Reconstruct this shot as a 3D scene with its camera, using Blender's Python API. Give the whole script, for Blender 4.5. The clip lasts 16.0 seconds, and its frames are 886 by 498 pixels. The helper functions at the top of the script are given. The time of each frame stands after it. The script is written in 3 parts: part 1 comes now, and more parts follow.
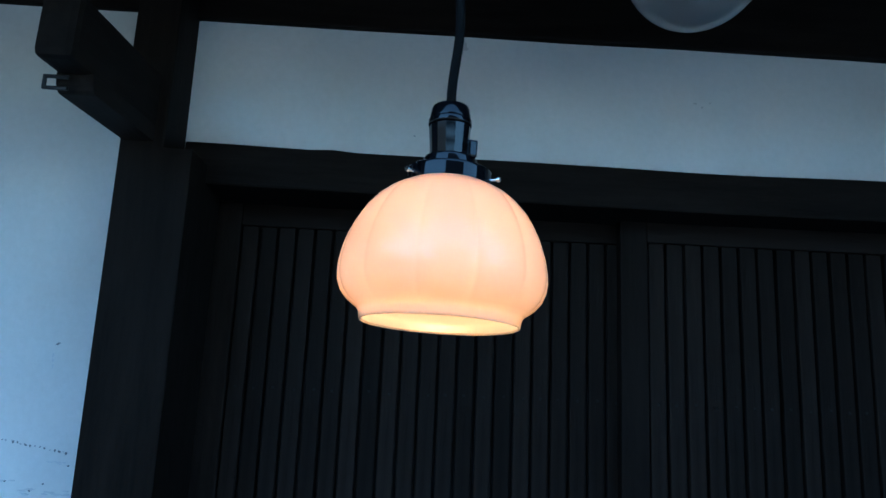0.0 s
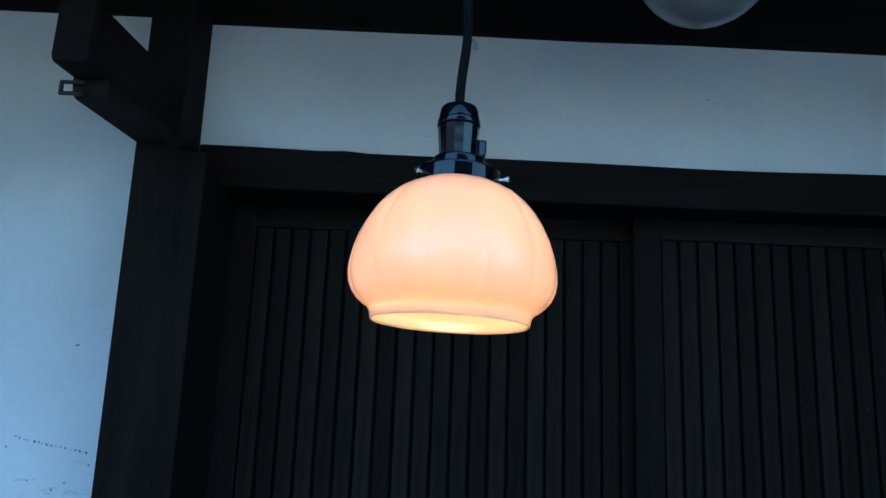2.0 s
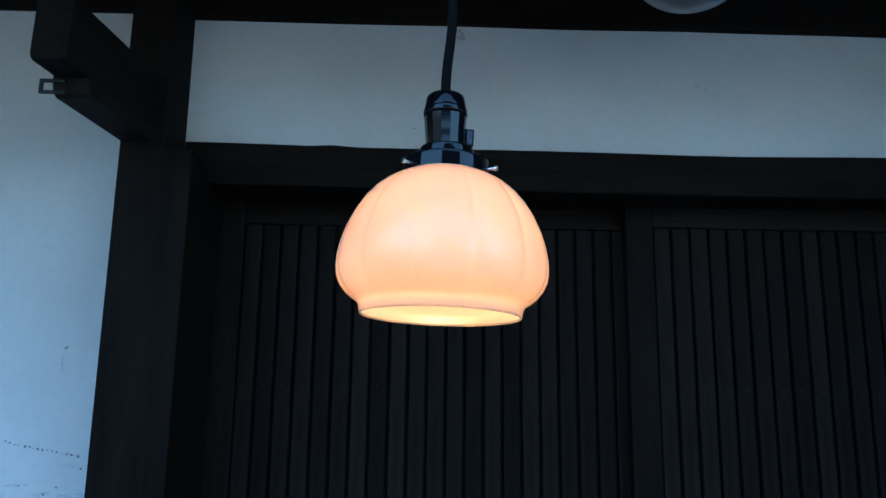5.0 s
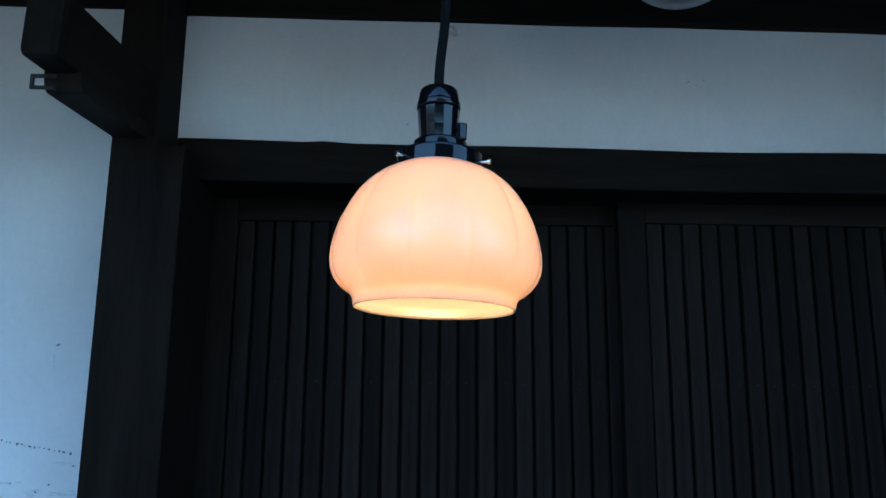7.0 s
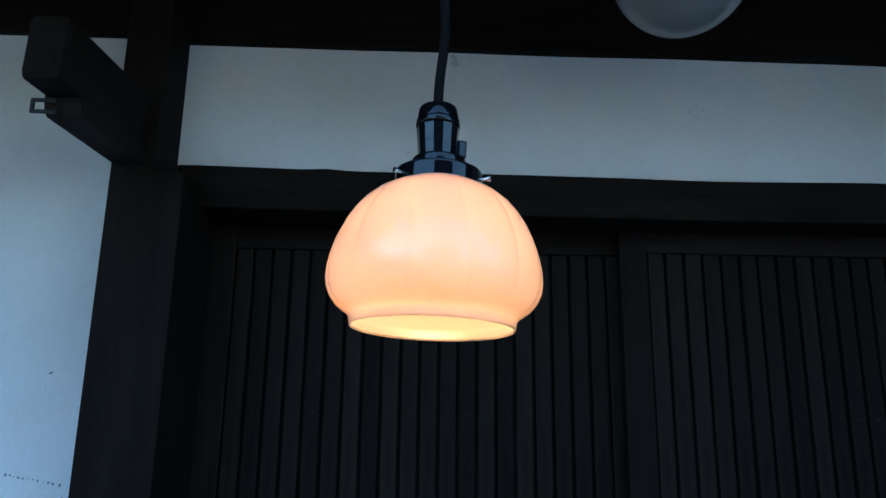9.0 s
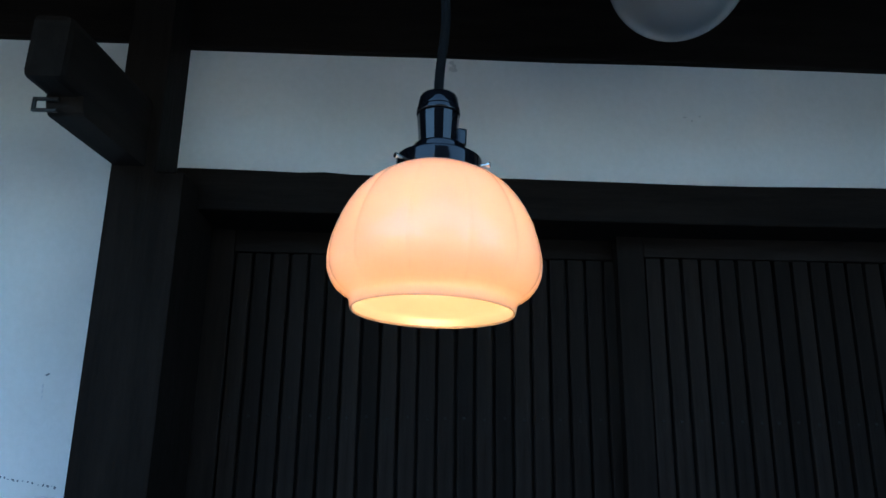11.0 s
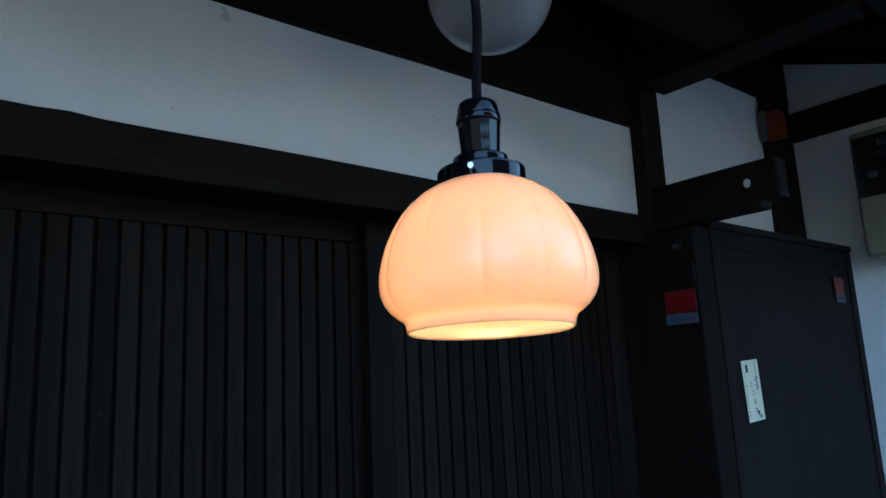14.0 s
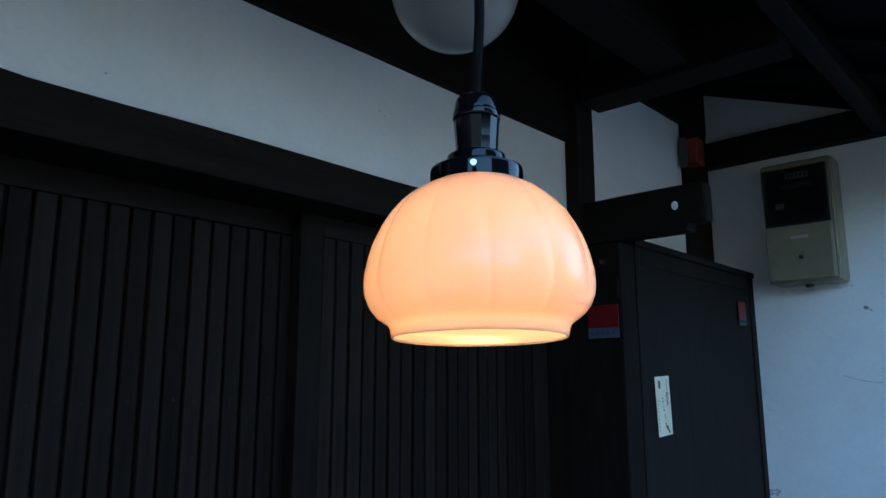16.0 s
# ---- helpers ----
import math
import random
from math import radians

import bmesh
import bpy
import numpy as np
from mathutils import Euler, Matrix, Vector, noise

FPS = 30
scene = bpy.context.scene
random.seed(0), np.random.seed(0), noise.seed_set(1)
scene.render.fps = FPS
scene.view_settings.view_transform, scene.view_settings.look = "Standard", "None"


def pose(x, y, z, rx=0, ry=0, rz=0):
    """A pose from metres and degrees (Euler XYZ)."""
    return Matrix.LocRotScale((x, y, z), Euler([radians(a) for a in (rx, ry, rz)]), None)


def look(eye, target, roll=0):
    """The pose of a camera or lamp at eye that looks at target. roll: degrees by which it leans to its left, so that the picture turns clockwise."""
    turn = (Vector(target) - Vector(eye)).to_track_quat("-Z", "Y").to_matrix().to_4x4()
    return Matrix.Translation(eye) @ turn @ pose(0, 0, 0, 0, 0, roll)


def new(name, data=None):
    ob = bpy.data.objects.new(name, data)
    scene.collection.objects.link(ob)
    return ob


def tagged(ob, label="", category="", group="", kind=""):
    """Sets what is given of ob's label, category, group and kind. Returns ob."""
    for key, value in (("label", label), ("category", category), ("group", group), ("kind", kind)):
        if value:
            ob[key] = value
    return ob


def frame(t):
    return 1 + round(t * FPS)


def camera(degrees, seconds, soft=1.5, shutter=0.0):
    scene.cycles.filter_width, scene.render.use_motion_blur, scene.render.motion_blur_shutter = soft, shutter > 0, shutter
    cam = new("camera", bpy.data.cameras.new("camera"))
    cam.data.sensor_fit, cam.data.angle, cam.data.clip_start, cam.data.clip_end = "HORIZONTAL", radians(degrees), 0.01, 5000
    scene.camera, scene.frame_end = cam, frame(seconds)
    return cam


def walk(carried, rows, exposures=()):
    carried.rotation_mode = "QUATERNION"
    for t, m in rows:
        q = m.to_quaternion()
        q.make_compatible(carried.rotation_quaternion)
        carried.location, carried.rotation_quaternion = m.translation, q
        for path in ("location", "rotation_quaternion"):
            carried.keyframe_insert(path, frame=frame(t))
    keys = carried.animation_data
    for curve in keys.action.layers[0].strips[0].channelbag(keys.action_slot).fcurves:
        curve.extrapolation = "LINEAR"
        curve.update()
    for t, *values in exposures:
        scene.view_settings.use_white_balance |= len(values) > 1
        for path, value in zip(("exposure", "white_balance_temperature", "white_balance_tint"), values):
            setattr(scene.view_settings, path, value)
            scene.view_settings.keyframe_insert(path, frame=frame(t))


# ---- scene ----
cam = camera(64.3, 16.0)
PATH = [
    (0, (-0.076, 0.097, 1.729), (-0.002, 2.058, 2.117), 2.5),
    (0.5, (-0.072, 0.094, 1.732), (-0.022, 2.057, 2.112), 2.7),
    (1, (-0.073, 0.094, 1.73), (-0.038, 2.057, 2.112), 2.7),
    (1.5, (-0.077, 0.092, 1.73), (-0.039, 2.054, 2.112), 2.3),
    (2, (-0.071, 0.091, 1.729), (-0.04, 2.054, 2.112), 2.2),
    (2.5, (-0.071, 0.092, 1.728), (-0.04, 2.054, 2.113), 2.0),
    (3, (-0.073, 0.096, 1.728), (-0.033, 2.059, 2.109), 1.6),
    (3.5, (-0.067, 0.099, 1.727), (-0.037, 2.063, 2.107), 1.4),
    (4, (-0.068, 0.103, 1.729), (-0.029, 2.067, 2.105), 1.1),
    (6.5, (-0.066, 0.102, 1.728), (-0.003, 2.068, 2.088), 0.6),
    (7, (-0.068, 0.102, 1.724), (0.004, 2.068, 2.086), 0.5),
    (7.5, (-0.062, 0.102, 1.726), (0.0, 2.069, 2.083), 0.7),
    (8, (-0.066, 0.108, 1.724), (-0.001, 2.075, 2.081), 0.6),
    (8.5, (-0.065, 0.116, 1.718), (0.0, 2.071, 2.134), 0.7),
    (11, (-0.068, 0.122, 1.679), (0.008, 2.053, 2.193), 0.8),
    (11.5, (-0.069, 0.125, 1.677), (0.011, 2.059, 2.18), 0.9),
    (12, (-0.099, 0.123, 1.679), (0.106, 2.059, 2.137), 0.7),
    (12.3, (-0.135, 0.128, 1.681), (0.166, 2.052, 2.141), 0.5),
    (12.5, (-0.161, 0.129, 1.681), (0.196, 2.041, 2.146), 0.4),
    (12.7, (-0.216, 0.121, 1.682), (0.229, 2.018, 2.133), 0.2),
    (13, (-0.278, 0.125, 1.718), (0.275, 2.007, 2.114), -0.1),
    (13.2, (-0.341, 0.161, 1.723), (0.436, 1.96, 2.133), -0.4),
    (13.4, (-0.417, 0.21, 1.731), (0.573, 1.899, 2.146), -1.6),
    (13.5, (-0.439, 0.244, 1.735), (0.62, 1.89, 2.151), -2.2),
    (14, (-0.484, 0.289, 1.745), (0.758, 1.795, 2.109), -2.8),
    (14.5, (-0.494, 0.325, 1.745), (0.787, 1.816, 2.115), -1.7),
    (15, (-0.519, 0.355, 1.75), (0.87, 1.748, 2.111), -1.4),
    (15.5, (-0.532, 0.368, 1.75), (0.908, 1.71, 2.105), -0.7),
    (16, (-0.515, 0.368, 1.752), (0.934, 1.698, 2.117), -0.1),
]
walk(cam, [(t, look(eye, target, roll)) for t, eye, target, roll in PATH], [(0.0, 2.94, 4780, -8), (4.0, 2.94, 4900, -7), (7.5, 2.94, 5090, -5), (11.0, 2.94, 5360, -3), (12.7, 2.95, 5465, -2), (13.2, 3.05, 5480, -2), (13.6, 3.04, 5470, -2), (14.1, 2.92, 5450, -2), (16.0, 2.88, 5380, -2)])

# ---- light ----
world = bpy.data.worlds.new("sky")
scene.world = world
world.use_nodes = True
wn = world.node_tree.nodes
sky = wn.new("ShaderNodeTexSky")
sky.sky_type = "NISHITA"
sky.sun_disc = False
sky.sun_elevation = radians(35)
sky.sun_rotation = radians(26)
sky.air_density, sky.dust_density, sky.ozone_density = 1.0, 0.3, 1.0
world.node_tree.links.new(sky.outputs[0], wn["Background"].inputs[0])
wn["Background"].inputs[1].default_value = 0.15
sun_data = bpy.data.lights.new("sun", "SUN")
sun_data.energy, sun_data.angle, sun_data.color = 0.4, radians(10), (1.0, 0.95, 0.88)
sun = new("sun", sun_data)
sun.matrix_world = look((3.59, 7.36, 5.74), (0, 0, 0))


# ---- materials ----
def material(name, build):
    m = bpy.data.materials.new(name)
    m.use_nodes = True
    build(m.node_tree, m.node_tree.nodes["Principled BSDF"])
    return m


def node(tree, kind, **inputs):
    n = tree.nodes.new(kind)
    for key, value in inputs.items():
        n.inputs[key.replace("_", " ")].default_value = value
    return n


def mottled(a, b, rough, scale=6.0, stretch=(1, 1, 1), bump=0.2, fine=60.0, metal=0.0, spec=0.5, island=0.0, depth=0.002):
    """Two colours mixed by noise at two scales, with fine relief."""
    def build(tree, bsdf):
        link = tree.links.new
        co = tree.nodes.new("ShaderNodeTexCoord")
        mp = node(tree, "ShaderNodeMapping", Scale=stretch)
        link(co.outputs["Object"], mp.inputs[0])
        big = node(tree, "ShaderNodeTexNoise", Scale=scale, Detail=5.0, Roughness=0.6)
        small = node(tree, "ShaderNodeTexNoise", Scale=fine, Detail=6.0, Roughness=0.65)
        link(mp.outputs[0], big.inputs["Vector"])
        link(mp.outputs[0], small.inputs["Vector"])
        add = tree.nodes.new("ShaderNodeMath")
        add.operation = "MULTIPLY_ADD"
        add.inputs[1].default_value = 0.45
        link(small.outputs["Fac"], add.inputs[0])
        link(big.outputs["Fac"], add.inputs[2])
        ramp = tree.nodes.new("ShaderNodeValToRGB")
        ramp.color_ramp.elements[0].position, ramp.color_ramp.elements[1].position = 0.45, 0.95
        ramp.color_ramp.elements[0].color, ramp.color_ramp.elements[1].color = (*a, 1), (*b, 1)
        link(add.outputs[0], ramp.inputs[0])
        out = ramp.outputs[0]
        if island:
            info = tree.nodes.new("ShaderNodeObjectInfo")
            rng = node(tree, "ShaderNodeMapRange", To_Min=1 - island, To_Max=1 + island)
            link(info.outputs["Random"], rng.inputs["Value"])
            hsv = tree.nodes.new("ShaderNodeHueSaturation")
            link(rng.outputs[0], hsv.inputs["Value"])
            link(out, hsv.inputs["Color"])
            out = hsv.outputs[0]
        link(out, bsdf.inputs["Base Color"])
        rr = node(tree, "ShaderNodeMapRange", To_Min=max(rough - 0.12, 0.03), To_Max=min(rough + 0.12, 1))
        link(small.outputs["Fac"], rr.inputs["Value"])
        link(rr.outputs[0], bsdf.inputs["Roughness"])
        bsdf.inputs["Metallic"].default_value = metal
        bsdf.inputs["Specular IOR Level"].default_value = spec
        bp = node(tree, "ShaderNodeBump", Strength=bump, Distance=depth)
        link(small.outputs["Fac"], bp.inputs["Height"])
        link(bp.outputs[0], bsdf.inputs["Normal"])
    return build


def plain(colour, rough, metal=0.0, spec=0.5, coat=0.0):
    def build(tree, bsdf):
        bsdf.inputs["Base Color"].default_value = (*colour, 1)
        bsdf.inputs["Metallic"].default_value = metal
        bsdf.inputs["Specular IOR Level"].default_value = spec
        bsdf.inputs["Coat Weight"].default_value = coat
        noise_tex = node(tree, "ShaderNodeTexNoise", Scale=90.0, Detail=4.0)
        rr = node(tree, "ShaderNodeMapRange", To_Min=max(rough - 0.06, 0.02), To_Max=rough + 0.06)
        tree.links.new(noise_tex.outputs["Fac"], rr.inputs["Value"])
        tree.links.new(rr.outputs[0], bsdf.inputs["Roughness"])
    return build


def opal(tint, glow, polish=0.13):
    """Milk glass: scatters light through, with a polished skin."""
    def build(tree, bsdf):
        link = tree.links.new
        tree.nodes.remove(bsdf)
        out = tree.nodes["Material Output"]
        diff = node(tree, "ShaderNodeBsdfDiffuse", Color=(*tint, 1), Roughness=0.0)
        trans = node(tree, "ShaderNodeBsdfTranslucent", Color=(*glow, 1))
        gloss = node(tree, "ShaderNodeBsdfGlossy", Color=(1, 1, 1, 1), Roughness=polish)
        body = node(tree, "ShaderNodeMixShader", Fac=0.72)
        link(diff.outputs[0], body.inputs[1])
        link(trans.outputs[0], body.inputs[2])
        fres = node(tree, "ShaderNodeFresnel", IOR=1.5)
        skin = tree.nodes.new("ShaderNodeMixShader")
        link(fres.outputs[0], skin.inputs[0])
        link(body.outputs[0], skin.inputs[1])
        link(gloss.outputs[0], skin.inputs[2])
        link(skin.outputs[0], out.inputs["Surface"])
    return build


def glowing(colour, strength):
    def build(tree, bsdf):
        bsdf.inputs["Base Color"].default_value = (*colour, 1)
        bsdf.inputs["Emission Color"].default_value = (*colour, 1)
        bsdf.inputs["Emission Strength"].default_value = strength
    return build


def clear(tree, bsdf):
    bsdf.inputs["Base Color"].default_value = (0.8, 0.85, 0.85, 1)
    bsdf.inputs["Roughness"].default_value = 0.08
    bsdf.inputs["Transmission Weight"].default_value = 1.0
    bsdf.inputs["IOR"].default_value = 1.45


PLASTER = material("white_plaster", mottled((0.66, 0.66, 0.63), (0.80, 0.80, 0.78), 0.85, 2.2, bump=0.25, fine=70, spec=0.2))
WOOD_UP = material("charred_wood_upright", mottled((0.0074, 0.0057, 0.0046), (0.0205, 0.0156, 0.0126), 0.62, 7, (5, 5, 0.5), 0.5, 30, spec=0.05, island=0.25))
WOOD_X = material("charred_wood_level", mottled((0.0074, 0.0057, 0.0046), (0.0205, 0.0156, 0.0126), 0.62, 7, (0.5, 5, 5), 0.5, 30, spec=0.05, island=0.2))
WOOD_Y = material("charred_wood_jutting", mottled((0.0074, 0.0057, 0.0046), (0.0205, 0.0156, 0.0126), 0.62, 7, (5, 0.5, 5), 0.5, 30, spec=0.05, island=0.2))
# Coloured darker than the rest of the timber.
SOFFIT = material("near_black_boards", mottled((0.004, 0.004, 0.004), (0.009, 0.009, 0.009), 0.8, 5, (4, 0.5, 4), 0.4, 30, spec=0.04))
SLAT = material("lattice_slat", mottled((0.0074, 0.0057, 0.0046), (0.0205, 0.0156, 0.0126), 0.6, 8, (6, 6, 0.4), 0.5, 35, spec=0.05, island=0.35))
# Near-black paints the shade between slats and indoors; the nails share it.
GAP = material("gap_shade_and_nails", mottled((0.003, 0.003, 0.003), (0.006, 0.006, 0.006), 0.9, 8))
CABINET = material("painted_board", mottled((0.0080, 0.0066, 0.0056), (0.0170, 0.0140, 0.0120), 0.55, 4, (4, 4, 0.5), 0.4, 24, spec=0.06))
OPAL = material("lit_milk_glass", opal((0.60, 0.58, 0.54), (0.93, 0.787, 0.65)))
OPAL_IN = material("lit_milk_glass_inside", opal((0.60, 0.58, 0.54), (0.93, 0.787, 0.65), 0.3))
OPAL_OFF = material("unlit_milk_glass", opal((0.80, 0.80, 0.79), (0.5, 0.5, 0.5)))
BULB = material("warm_bulb", glowing((1.0, 0.488, 0.205), 6.5))
BAKELITE = material("black_bakelite", plain((0.004, 0.004, 0.005), 0.06, spec=0.25))
CORD = material("woven_cord", mottled((0.003, 0.003, 0.003), (0.008, 0.0075, 0.007), 0.9, 20, bump=0.8, fine=400, spec=0.1))
STEEL = material("plated_steel", plain((0.62, 0.62, 0.60), 0.22, 1.0))
DULL = material("dull_steel", plain((0.30, 0.30, 0.30), 0.35, 1.0))
IRON = material("black_iron", mottled((0.015, 0.015, 0.016), (0.05, 0.048, 0.045), 0.5, 30, metal=0.6, fine=200))
METER = material("beige_enamel", mottled((0.175, 0.16, 0.105), (0.23, 0.21, 0.145), 0.4, 5, fine=40, bump=0.1))
DARK = material("dark_plastic", plain((0.012, 0.012, 0.013), 0.3))
GREY = material("grey_plastic", mottled((0.07, 0.07, 0.07), (0.10, 0.10, 0.095), 0.45, 12))
TIN = material("tin_plate", plain((0.34, 0.34, 0.33), 0.5))
GLASS = material("meter_glass", clear)
RED = material("red_enamel", mottled((0.12, 0.003, 0.004), (0.18, 0.006, 0.008), 0.4, 15))
ORANGE = material("orange_plastic", mottled((0.16, 0.024, 0.008), (0.20, 0.032, 0.011), 0.4, 15))
PALE = material("pale_print", mottled((0.55, 0.58, 0.60), (0.68, 0.70, 0.72), 0.5, 30))
# Band, like the red above, is darkened for the post's weakly lit side.
BAND = material("shade_dark_print", mottled((0.05, 0.06, 0.08), (0.09, 0.10, 0.13), 0.5, 30))
PAPER = material("aged_paper", mottled((0.68, 0.65, 0.46), (0.80, 0.77, 0.57), 0.8, 18, fine=120))
INK = material("black_ink", plain((0.03, 0.03, 0.035), 0.7))
BLUE_INK = material("blue_ink", plain((0.05, 0.05, 0.12), 0.7))
SMUDGE = material("faint_smudge", mottled((0.50, 0.50, 0.49), (0.62, 0.62, 0.60), 0.9, 40))
GRIME = material("dark_grime", mottled((0.14, 0.16, 0.17), (0.25, 0.27, 0.28), 0.9, 60))
VEIL = material("grey_smear_and_shade", mottled((0.55, 0.57, 0.58), (0.66, 0.67, 0.67), 0.9, 30))
SCUFF = material("scuffed_render", mottled((0.34, 0.36, 0.37), (0.46, 0.48, 0.49), 0.9, 40))
ASPHALT = material("asphalt", mottled((0.04, 0.04, 0.04), (0.075, 0.073, 0.07), 0.9, 1.5, fine=120, bump=0.6, depth=0.006))
STONE = material("threshold_stone", mottled((0.20, 0.20, 0.19), (0.32, 0.31, 0.30), 0.8, 5, fine=90))
# Warm colour chosen for the light that the unseen walls bounce back.
UNSEEN_WALL = material("unseen_wall_render", mottled((0.22, 0.175, 0.13), (0.29, 0.235, 0.18), 0.9, 1.0, fine=20))


# ---- mesh helpers ----
def box(x0, x1, y0, y1, z0, z1, bevel=0.003, bm=None):
    bm = bm or bmesh.new()
    made = bmesh.ops.create_cube(bm, size=1)["verts"]
    for v in made:
        v.co = Vector((x0 + (v.co.x + 0.5) * (x1 - x0), y0 + (v.co.y + 0.5) * (y1 - y0), z0 + (v.co.z + 0.5) * (z1 - z0)))
    if bevel:
        edges = list({e for v in made for e in v.link_edges})
        bmesh.ops.bevel(bm, geom=edges, offset=bevel, segments=2, affect="EDGES", profile=0.6)
    return bm


def worn(bm, amount, scale=3.0):
    """Slightly uneven faces and edges, as hand-planed timber has."""
    for v in bm.verts:
        v.co += amount * noise.noise_vector(v.co * scale)
    return bm


def beam(x0, x1, y0, y1, z0, z1, bevel=0.006, step=0.12, amount=0.0025):
    """A timber cut into short lengths along its longest side, with uneven arrises."""
    bm = box(x0, x1, y0, y1, z0, z1, bevel)
    size = (x1 - x0, y1 - y0, z1 - z0)
    axis = size.index(max(size))
    low = (x0, y0, z0)[axis]
    for i in range(1, int(size[axis] / step)):
        co, no = [0, 0, 0], [0, 0, 0]
        co[axis], no[axis] = low + i * step, 1
        bmesh.ops.bisect_plane(bm, geom=bm.verts[:] + bm.edges[:] + bm.faces[:], plane_co=co, plane_no=no)
    return worn(bm, amount, 4.0)


def lathe(profile, steps=48, bm=None, at=(0, 0, 0), ribs=None):
    """A turned shape from (radius, height) pairs; ribs(angle, i) scales the radius."""
    bm = bm or bmesh.new()
    rings = []
    for i, (r, z) in enumerate(profile):
        ring = []
        for k in range(steps):
            a = 2 * math.pi * k / steps
            s = ribs(a, i) if ribs else 1
            ring.append(bm.verts.new((at[0] + r * s * math.cos(a), at[1] + r * s * math.sin(a), at[2] + z)))
        rings.append(ring)
    for lo, hi in zip(rings, rings[1:]):
        for k in range(steps):
            bm.faces.new((lo[k], lo[(k + 1) % steps], hi[(k + 1) % steps], hi[k]))
    bmesh.ops.recalc_face_normals(bm, faces=bm.faces)
    return bm


def rod(a, b, r, steps=12, bm=None):
    bm = bm or bmesh.new()
    a, b = Vector(a), Vector(b)
    turn = (b - a).to_track_quat("Z", "Y").to_matrix().to_4x4()
    bmesh.ops.create_cone(bm, cap_ends=True, segments=steps, radius1=r, radius2=r, depth=(b - a).length,
                          matrix=Matrix.Translation((a + b) / 2) @ turn)
    return bm


def tube(points, r, steps=12, level=False):
    """A round cord along a smooth line of points."""
    bm = bmesh.new()
    pts = [Vector(p) for p in points]
    rings = []
    for i, p in enumerate(pts):
        d = (pts[min(i + 1, len(pts) - 1)] - pts[max(i - 1, 0)]).normalized()
        q = Matrix.Identity(3) if level else d.to_track_quat("Z", "Y").to_matrix()
        rings.append([bm.verts.new(p + q @ Vector((r * math.cos(2 * math.pi * k / steps), r * math.sin(2 * math.pi * k / steps), 0))) for k in range(steps)])
    for lo, hi in zip(rings, rings[1:]):
        for k in range(steps):
            bm.faces.new((lo[k], lo[(k + 1) % steps], hi[(k + 1) % steps], hi[k]))
    bm.faces.new(rings[0][::-1])
    bm.faces.new(rings[-1])
    bmesh.ops.recalc_face_normals(bm, faces=bm.faces)
    return bm


def mesh_of(name, bm, mat, smooth=False):
    me = bpy.data.meshes.new(name)
    bm.to_mesh(me)
    bm.free()
    me.materials.append(mat)
    if smooth:
        for p in me.polygons:
            p.use_smooth = True
        me.set_sharp_from_angle(angle=radians(35))
    return me


def part(name, bm, mat, parent, label="", smooth=False):
    ob = new(name, mesh_of(name, bm, mat, smooth))
    ob.parent = parent
    return tagged(ob, label) if label else ob


def thing(name, at, label, category, group="", kind=""):
    ob = new(name)
    ob.empty_display_size = 0.05
    ob.location = at
    return tagged(ob, label, category, group, kind)


def setting(name, bm, mat, label, category, at=(0, 0, 0), smooth=False):
    ob = new(name, mesh_of(name, bm, mat, smooth))
    ob.location = at
    return tagged(ob, label, category, kind="structure")


# ---- the plan ----
WALL = 1.50            # plaster face of the house wall
POST_L0, POST_L1 = -0.645, -0.508
POST_R0, POST_R1 = 1.283, 1.385
HEAD = 2.112           # underside of the door lintel
SILL_TOP = 2.200       # top of the lintel
FRIEZE = 2.475         # underside of the wall plate over the door
SIDE = 2.348            # plaster face of the return wall
DOOR_Y = 1.590
GROUND = 0.0
EAVE_Y = 0.35          # outer edge of the eaves


def roof_z(y):
    """Height of the underside of the eaves boards."""
    return 2.955 + 0.387 * (y - 1.487)


setting("ground", box(-40, 40, -40, 40, -0.3, GROUND, 0), ASPHALT, "grey worn asphalt of the lane before the house", "ground")
setting("step", beam(-2.6, SIDE, 1.30, 1.75, GROUND, 0.14, 0.01), STONE, "grey stone plinth under the timber front", "plinth")


def prism(ring, x0, x1):
    """A solid with the outline ring of (y, z), from x0 to x1."""
    bm = bmesh.new()
    face = bm.faces.new([bm.verts.new((x0, y, z)) for y, z in ring])
    for v in bmesh.ops.extrude_face_region(bm, geom=[face])["geom"]:
        if isinstance(v, bmesh.types.BMVert):
            v.co.x = x1
    bmesh.ops.recalc_face_normals(bm, faces=bm.faces)
    return bm


# house wall, bay by bay
wall_left = setting("wall_left", box(-3.2, POST_L0 + 0.03, WALL, 1.66, 0.14, 2.95, 0), PLASTER, "white lime plaster wall with scuffs and faint stains", "wall")
wall_frieze = setting("wall_frieze", box(POST_L1 - 0.06, POST_R0 + 0.01, WALL, 1.67, SILL_TOP - 0.02, 2.95, 0), PLASTER, "white plaster panel over the lattice doors", "wall")
setting("wall_bay", box(POST_R1 - 0.03, SIDE + 0.1, WALL, 1.66, 0.14, 2.97, 0), PLASTER, "white plaster panel above the shutter box", "wall")

